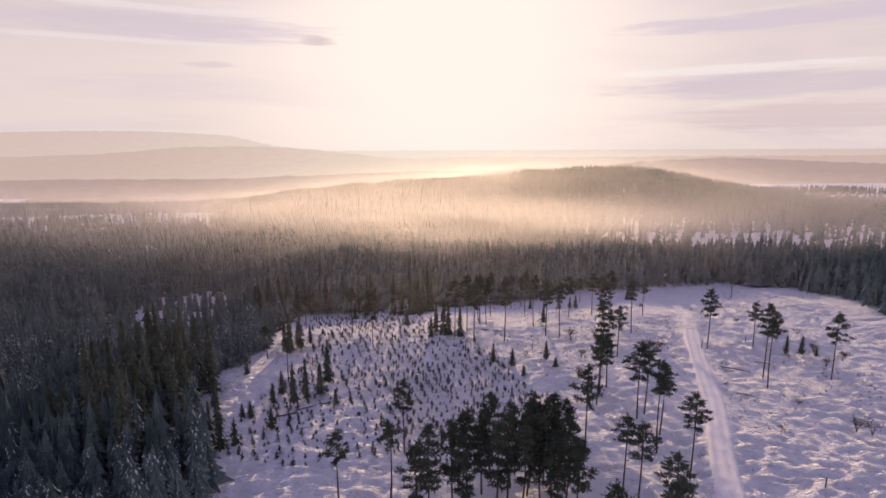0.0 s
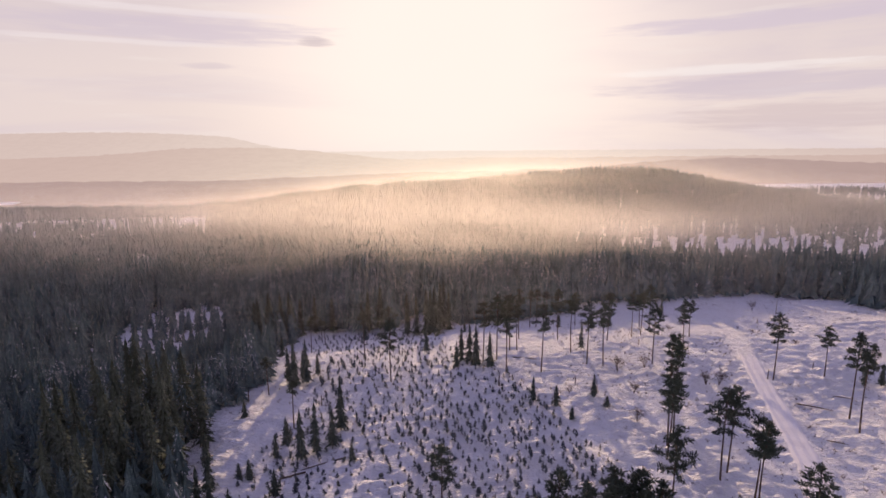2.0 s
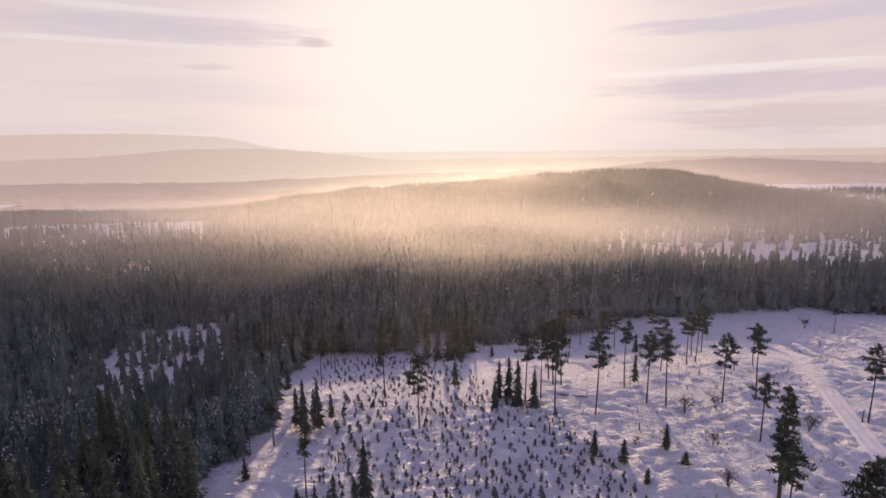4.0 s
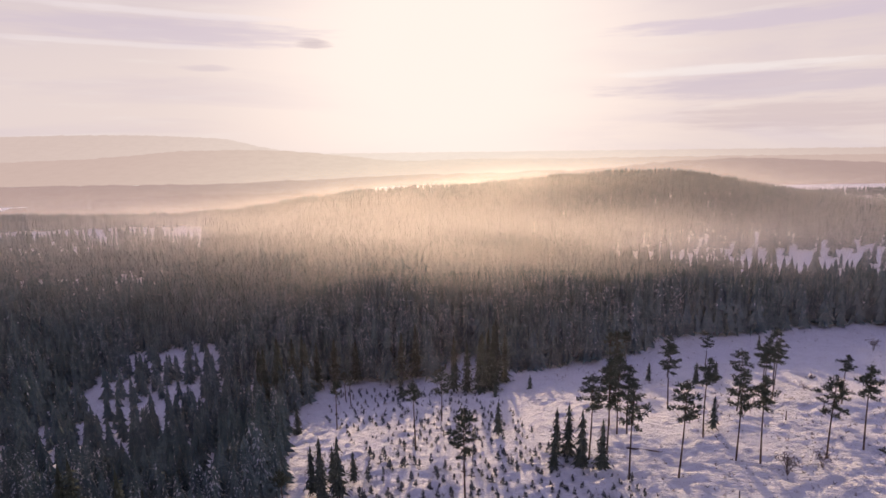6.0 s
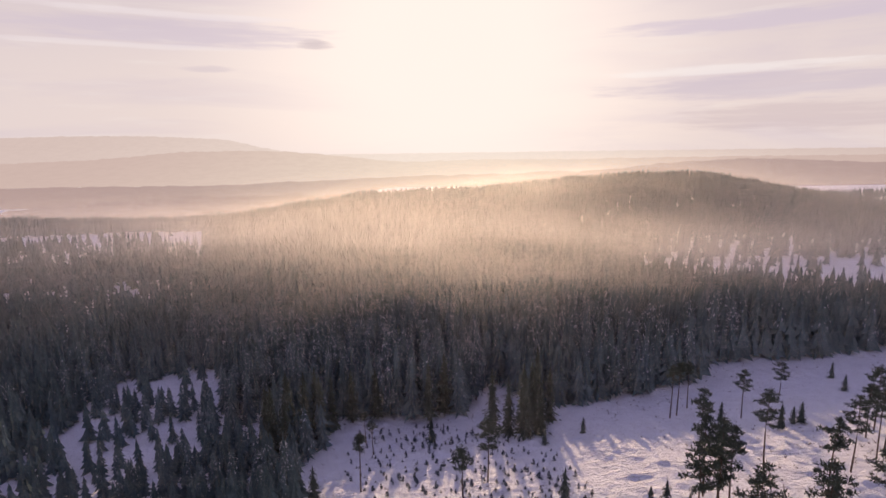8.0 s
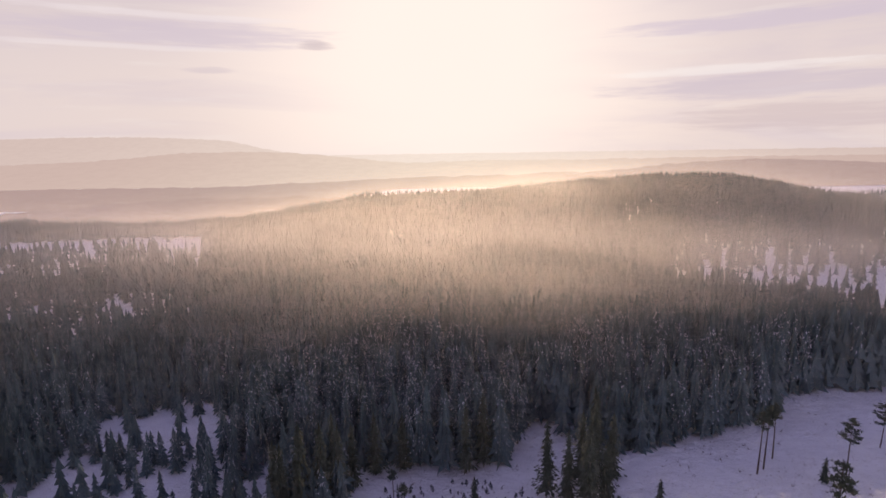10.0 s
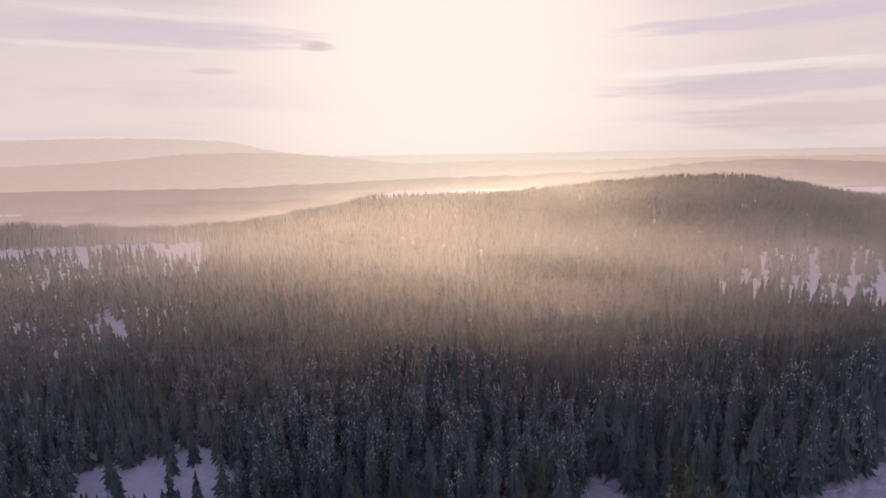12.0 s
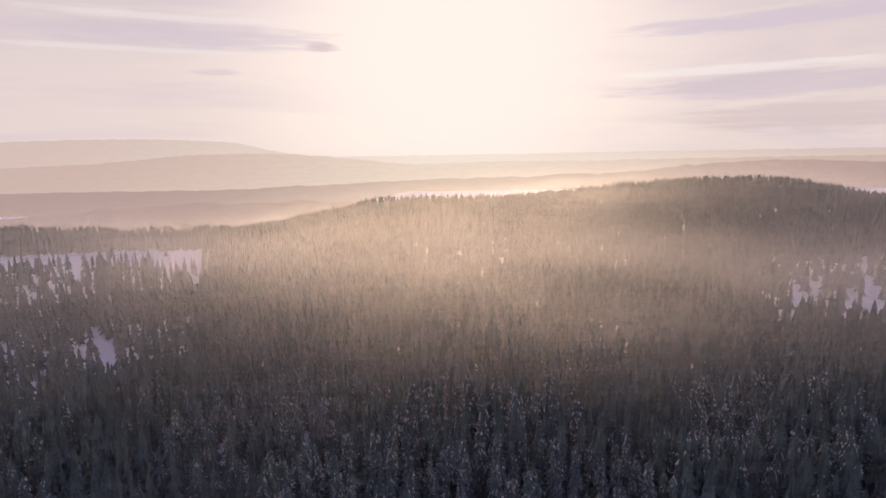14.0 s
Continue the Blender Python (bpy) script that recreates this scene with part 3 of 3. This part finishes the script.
GLADES = [  # x, y, half-widths, share of trees left in the opening
    (-119, 212, 24, 11, 0.4), (-111, 197, 20, 12, 0.28), (-98, 210, 12, 14, 0.30), (-112, 236, 17, 10, 0.25), (-81, 216, 3.5, 13, 0.05), (-74, 161, 7, 6, 0.25), (-83, 123, 6, 7, 0.25),
    (-82, 110, 5, 6, 0.3), (-122, 240, 30, 14, 0.6), (600, 800, 190, 110, 0.0)]
FIELDS = [  # outline, share of trees left in it
    ([(-215, 312), (-192, 310), (-178, 313), (-162, 315), (-147, 319), (-150, 345), (-172, 376), (-200, 374), (-240, 352), (-252, 330)], 0.30),
    ([(-420, 400), (-250, 385), (-222, 396), (-182, 402), (-196, 440), (-208, 476), (-300, 484), (-420, 480)], 0.33),
    ([(-460, 478), (-300, 484), (-208, 474), (-222, 505), (-234, 534), (-306, 540), (-460, 512)], 0.03),
    ([(62, 366), (90, 350), (122, 330), (157, 320), (210, 316), (330, 312), (330, 425), (245, 412), (190, 408), (120, 410), (80, 404)], 0.07),
    ([(80, 404), (120, 410), (190, 408), (245, 412), (330, 425), (330, 450), (219, 455), (170, 474), (92, 448)], 0.35)]


def kept(x, y, rng):
    """Which of the places carry forest."""
    wob = 3.0 * (lattice(x / 6, y / 6, 12) - 0.5)
    ok = ~inside(x + wob, y + wob, CLEARING) & (road_gap(x, y) > 4)
    for gx, gy, a, b, share in GLADES:
        d = ((x - gx) / a) ** 2 + ((y - gy) / b) ** 2 + 0.8 * (lattice(x / 9, y / 9, 14) - 0.5)
        ok &= (d > 1) | (rng.random(len(x)) < share)
    for outline, share in FIELDS:
        ok &= ~inside(x + 2 * wob, y + 2 * wob, outline) | (rng.random(len(x)) < share)
    return ok


FINE_WOOD = (-92.0, -20.0, 227.0, 254.0)   # the stretch that the flight passes nearest


def woods(x0, x1, y0, y1, gap, kind, tall, seed, skip=()):
    """One block of forest: dark spruces, many of them with rime on their twigs."""
    shapes, tips = kind
    x, y, rng = spread(x0, x1, y0, y1, gap, seed)
    ok = kept(x, y, rng) & (np.abs(x + 20) < 190 + 0.86 * np.maximum(y, 0))
    for a, b, c, d in skip:
        ok &= ~((x > a) & (x < b) & (y > c) & (y < d))
    x, y = x[ok], y[ok]
    h = tall * (0.62 + 0.38 * rng.random(len(x)) + 0.35 * (lattice(x / 22, y / 22, 17) - 0.5))
    h *= 1 + 0.38 * ease((y - 205) / 15) * (1 - ease((y - 272) / 28)) * ease((x + 95) / 30)   # the tall wood along the clearing
    h *= 1 - 0.45 * np.exp(-((x + 98) / 40) ** 2 - ((y - 172) / 34) ** 2)   # younger, lower trees, shortened so that the glade shows from the camera
    h *= 1 - 0.35 * np.exp(-((x + 112) / 26) ** 2 - ((y - 226) / 22) ** 2)
    turn = rng.uniform(0, 6.283, len(x))
    v, f = scatter(shapes, x, y, h, turn)
    tagged(new("spruce_forest", mesh_from("spruce_forest", v, f, SPRUCE_NEEDLES)), "dense dark spruce forest dusted with rime", "forest", kind="stuff")
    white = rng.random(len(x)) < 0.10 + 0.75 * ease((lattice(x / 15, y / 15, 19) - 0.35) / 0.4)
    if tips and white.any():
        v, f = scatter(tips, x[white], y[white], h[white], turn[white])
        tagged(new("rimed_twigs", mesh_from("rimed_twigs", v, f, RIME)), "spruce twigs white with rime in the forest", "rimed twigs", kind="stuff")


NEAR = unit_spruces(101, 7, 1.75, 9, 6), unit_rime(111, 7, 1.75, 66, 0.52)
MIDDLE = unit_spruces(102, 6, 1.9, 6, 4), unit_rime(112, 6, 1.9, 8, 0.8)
FAR = unit_spruces(103, 5, 2.2, 3, 4), None
NEAR_WEST, NEAR_NORTH = (-112, -30, 60, 215), (-150, 62, 215, 288)
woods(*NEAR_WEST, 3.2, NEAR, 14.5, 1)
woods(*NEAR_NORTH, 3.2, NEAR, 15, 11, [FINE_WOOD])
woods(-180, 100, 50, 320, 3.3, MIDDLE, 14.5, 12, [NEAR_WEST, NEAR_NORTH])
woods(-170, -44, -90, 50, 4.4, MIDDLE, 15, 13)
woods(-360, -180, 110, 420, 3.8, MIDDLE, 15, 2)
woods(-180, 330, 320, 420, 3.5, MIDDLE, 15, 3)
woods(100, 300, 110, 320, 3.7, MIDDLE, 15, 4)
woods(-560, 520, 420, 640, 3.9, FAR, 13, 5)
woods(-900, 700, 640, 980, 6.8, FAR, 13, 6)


def near_wood():
    """The single spruces of the forest's nearest stretch."""
    x, y, rng = spread(*FINE_WOOD, 3.3, 40)
    ok = kept(x, y, rng)
    x, y = x[ok], y[ok]
    h = 19.0 * (0.65 + 0.4 * rng.random(len(x)))
    kinds = [(spruce(201 + i, 15, (2.0, 1.8, 2.2, 1.9)[i], SPRUCE_NEEDLES, (110, 50, 85, 25)[i]), 15) for i in range(4)]
    stand(kinds, list(zip(x.tolist(), y.tolist(), h.tolist()))[:300], "dark spruce in dense forest with snow on its branches", "spruce tree", "nearest forest spruces", 41)


near_wood()


# ---------- planted saplings in rows ----------
def plant_rows():
    rng = np.random.default_rng(77)
    along, across = np.array((0.34, -0.94)), np.array((0.94, 0.34))
    pts = []
    for i in range(-64, 64):
        for j in range(-104, 104):
            p = np.array((-14.0, 145.0)) + across * i * 2.25 + along * j * 1.35
            pts.append(p + rng.normal(size=2) * 0.35)
    P = np.array(pts)
    x, y = P[:, 0], P[:, 1]
    field = [(-47, 92), (-38, 130), (-40, 160), (-56, 190), (-56, 214), (-30, 214), (-12, 196), (-6, 160), (6, 150), (14, 128), (23, 110), (25, 92), (-5, 95), (-20, 86)]
    ok = inside(x, y, field) & (rng.random(len(x)) < 0.84 - 0.42 * ease((y - 140) / 40))
    x, y = x[ok], y[ok]
    h = 0.75 + 1.10 * rng.random(len(x)) * (0.5 + lattice(x / 12, y / 12, 31))
    shapes = []
    for i in range(7):   # young pines and spruces: a leader with rising side shoots
        bits = []
        for k in range(16):
            u = rng.uniform(0.02, 0.85)
            a, r = rng.uniform(0, 6.283), (1.05 - u) * rng.uniform(0.14, 0.27)
            c, d = math.cos(a), math.sin(a)
            w = rng.uniform(0.05, 0.10)
            v = np.array([(0, 0, u), (c * r * 0.6 - d * w, d * r * 0.6 + c * w, u + 0.05), (c * r, d * r, u + rng.uniform(-0.05, 0.22)), (c * r * 0.6 + d * w, d * r * 0.6 - c * w, u + 0.05)])
            bits.append((v, np.array([(0, 1, 2), (0, 2, 3)])))
        bits.append(tube([(0, 0, -0.1), (rng.normal() * 0.04, rng.normal() * 0.04, 1.0)], [0.04, 0.015], 3))
        shapes.append(joined(bits))
    v, f = scatter(shapes, x, y, h, rng.uniform(0, 6.283, len(x)), 0.0)
    tagged(new("planted_saplings", mesh_from("planted_saplings", v, f, YOUNG_NEEDLES)), "rows of knee-high planted spruce saplings in snow", "saplings", kind="stuff")


plant_rows()


# ---------- shrubs, snags and slash on the clearing ----------
def bush(seed, tall, stems):
    """A leafless shrub: thin forking stems."""
    rng = np.random.default_rng(seed)
    ob = empty("bare_shrub")
    for i in range(stems):
        a, out = rng.uniform(0, 6.283), rng.uniform(0.15, 0.75) * tall
        tip = np.array([math.cos(a) * out, math.sin(a) * out, tall * rng.uniform(0.65, 1.0)])
        mid = tip * np.array([0.35, 0.35, 0.55])
        shapes = [tube([(0, 0, -0.1), mid, tip], [0.045, 0.03, 0.008], 4)]
        for k in range(5):
            p = mid + (tip - mid) * rng.uniform(0, 0.9)
            q = p + rng.normal(size=3) * 0.28 * tall * np.array([1, 1, 0.5]) + np.array([0, 0, 0.18 * tall])
            shapes.append(tube([p, q], [0.022, 0.008], 3))
            shapes.append(tuft(rng, q, 0.16 * tall, 6))
        part("stem", joined(shapes), TWIG_BARK, ob)
    return ob


SHRUBS = [(83.4, 107.3, 3.0), (86, 106.4, 2.6), (103, 152, 2.4), (107, 146, 2.6), (106.6, 165.6, 2.0), (53, 144.6, 2.6), (56.2, 144.9, 3.0), (19.3, 137.1, 1.6), (30.5, 125, 2.4),
          (34, 138, 2.2), (41.3, 152.5, 3.0), (33.9, 150.3, 3.0), (112, 234, 3.2), (62, 190, 1.6), (70, 200, 1.4), (94, 178, 1.6), (88, 190, 1.3), (100, 142, 2.2), (78, 118, 1.2), (66, 104, 1.3)]
BUSHES = [(bush(301, 2.2, 9), 2.2), (bush(302, 2.6, 7), 2.6), (bush(303, 1.8, 11), 1.8)]
stand(BUSHES, SHRUBS, "leafless brown shrub sticking out of the snow", "shrub", "clearing shrubs", 50)


def snag(seed, tall):
    rng = np.random.default_rng(seed)
    ob = empty("dead_snag")
    part("stem", tube([(0, 0, -0.2), (0.03, 0.02, tall * 0.5), (0.06, -0.03, tall)], [0.13, 0.11, 0.08], 7), PINE_BARK, ob)
    part("broken_top", tube([(0.06, -0.03, tall - 0.02), (0.10, 0.0, tall + 0.25)], [0.08, 0.015], 5), TWIG_BARK, ob, "pale splintered top")
    return ob


SNAGS = [(70.6, 150.2, 2.6), (62.4, 85.1, 2.2), (4.0, 140, 2.8), (88, 160, 1.8), (57, 176, 2.0), (-52.5, 137, 2.4), (-35, 133, 2.2), (22, 143, 1.6), (46, 171, 1.8), (98, 205, 2.0)]
stand([(snag(311, 2.2), 2.2), (snag(312, 2.0), 2.0)], SNAGS, "broken dead stem standing in the snow", "snag", "dead snags", 51)


def fallen(x0, y0, x1, y1, thick):
    """A felled stem with stubs of branches, half sunk in the snow."""
    rng = np.random.default_rng(int(abs(x0 * 7 + y0)))
    ob = empty("fallen_log")
    ob.location = (x0, y0, float(lie(x0, y0)) + 0.10)
    d = np.array([x1 - x0, y1 - y0, float(lie(x1, y1) - lie(x0, y0))])
    part("stem", tube([d * 0, d * 0.5 + np.array([0, 0, 0.08]), d], [thick, thick * 0.8, thick * 0.4], 7), PINE_BARK, ob)
    for i in range(9):
        p = d * rng.uniform(0.25, 1.0)
        part("branch_stub", tube([p, p + np.array([rng.normal() * 0.5, rng.normal() * 0.5, rng.uniform(0.2, 0.7)])], [0.04, 0.012], 4), TWIG_BARK, ob)
    tagged(ob, "dark felled pine stem lying in the snow", "log", "felled stems")


fallen(69.8, 137.3, 76.5, 135.2, 0.16)
fallen(-32, 108, -38, 105, 0.16)
fallen(-26, 112, -33, 108.5, 0.15)
fallen(9, 158, 15, 156.5, 0.18)
fallen(66, 121.5, 69.5, 120.4, 0.11)
fallen(82, 143.2, 86, 142.4, 0.12)


def slash():
    """Twigs, stumps and heather that stick out of the snow all over the clearing."""
    rng = np.random.default_rng(91)
    x, y = rng.uniform(-60, 150, 9000), rng.uniform(60, 262, 9000)
    ok = inside(x, y, CLEARING) & (road_gap(x, y) > 3.4) & (rng.random(9000) < 0.15 + 1.0 * ease((lattice(x / 16, y / 16, 61) - 0.35) / 0.4) * (1 - 0.75 * ease((y - 165 - 0.25 * x) / 30)))
    x, y = x[ok], y[ok]
    shapes = []
    for i in range(6):
        bits = []
        for k in range(5):
            a, r = rng.uniform(0, 6.283), rng.uniform(0.2, 0.9)
            bits.append(tube([(rng.normal() * 0.2, rng.normal() * 0.2, -0.2), (math.cos(a) * r, math.sin(a) * r, rng.uniform(0.3, 1.0))], [0.06, 0.02], 3))
        v, f = joined(bits)
        shapes.append((v * np.array([0.5, 0.5, 1.0]), f))
    v, f = scatter(shapes, x, y, 0.25 + 0.55 * rng.random(len(x)) ** 2, rng.uniform(0, 6.283, len(x)), 0.0)
    tagged(new("slash", mesh_from("slash", v, f, TWIG_BARK)), "dark twigs and heather poking through the snow", "brushwood", kind="stuff")


slash()


# ---------- haze and glare, added as threads ---
VEIL = 0.3   # how much light one thread of mist stops


def mist_material():
    """Threads that stand in for haze and glare: they scatter a little light all round and pass more of it onwards."""
    m, t, p = material("haze_threads")
    # one normal for every thread, facing back to the camera's side (-y)
    level = node(t, "ShaderNodeCombineXYZ", X=0.0, Y=-1.0, Z=0.0).outputs[0]
    spread_light = node(t, "ShaderNodeBsdfTranslucent", Color=(0.33, 0.32, 0.34, 1), Normal=level)
    back_light = node(t, "ShaderNodeBsdfDiffuse", Color=(0.44, 0.45, 0.50, 1), Normal=level)
    onwards = node(t, "ShaderNodeBsdfRefraction", Color=(0.56, 0.545, 0.55, 1), Roughness=1.0, IOR=1.6, Normal=level)
    one = node(t, "ShaderNodeAddShader", i0=spread_light.outputs[0], i1=onwards.outputs[0])
    two = node(t, "ShaderNodeAddShader", i0=one.outputs[0], i1=back_light.outputs[0])
    thin = node(t, "ShaderNodeMixShader", Fac=VEIL, i1=node(t, "ShaderNodeBsdfTransparent").outputs[0], i2=two.outputs[0])
    t.links.new(thin.outputs[0], t.nodes["Material Output"].inputs[0])
    return m


def haze_threads(count, thick):
    """Fine threads standing in for haze and glare: thin over the clearing, thicker over the forest beyond."""
    rng = np.random.default_rng(500)
    got = []
    n = 0
    while n < count:
        p = rng.random((400000, 3)) * np.array((1300, 670, 32)) + np.array((-650, 30, 6))
        # the thin near share lifts the dark tones as lens glare would
        much = (0.06 * ease((p[:, 1] - 30) / 60) + 0.94 * ease((p[:, 1] - 195) / 190)) * (1 - ease((p[:, 1] - 470) / 230))
        much *= np.exp(-np.maximum(p[:, 2] - 16 + 5 * ease((p[:, 1] - 450) / 100) * ease((60 - p[:, 0]) / 120), 0) / 8)
        # densest in the column below the sun, to shape the glow there
        much *= (0.6 + 0.8 * lattice(p[:, 0] / 90, p[:, 1] / 60 + p[:, 2] / 25, 51)) * (0.62 + 0.50 * np.exp(-((p[:, 0] + 30) / 190) ** 2))
        slim = np.clip((p[:, 1] - 100) / 300, 0.4, 1.3)
        # kept roughly within the camera's field of view
        keep = (rng.random(len(p)) < much / slim * 0.4) & (np.abs(p[:, 0] + 20) < 120 + 0.82 * p[:, 1])
        p[:, 2] += lie(p[:, 0], p[:, 1])
        got.append(np.concatenate([p[keep], slim[keep, None]], 1))
        n += keep.sum()
    got = np.concatenate(got)[:count]
    level = rng.random(count) < 0.8          # some hang level, the others upright
    long = np.where(level, rng.uniform(26, 44, count), rng.uniform(9, 17, count))
    wide = 2 * thick / VEIL / count / long * got[:, 3] / got[:, 3].mean()
    got = got[:, :3]
    lean = rng.normal(size=(count, 2)) * 0.012
    zero = np.zeros(count)
    way = np.where(level[:, None], np.stack([zero + 1, lean[:, 0], lean[:, 1]], 1), np.stack([lean[:, 0], lean[:, 1], zero + 1], 1))
    way *= np.where(rng.random(count) < 0.5, 1.0, -1.0)[:, None]
    over = np.where(level[:, None], np.stack([zero, zero, zero + 1], 1), np.stack([zero + 1, zero, zero], 1))
    V = np.empty((count, 3, 3))
    V[:, 0] = got - way * long[:, None] * 0.5
    V[:, 1] = got + way * long[:, None] * 0.5 + over * wide[:, None] * 0.5
    V[:, 2] = got + way * long[:, None] * 0.5 - over * wide[:, None] * 0.5
    F = np.arange(count * 3).reshape(-1, 3)
    tagged(new("haze_threads", mesh_from("haze_threads", V.reshape(-1, 3), F, mist_material())), "fine threads standing in for sunlit haze and glare", "mist", kind="stuff")


haze_threads(740000, 15200.0)
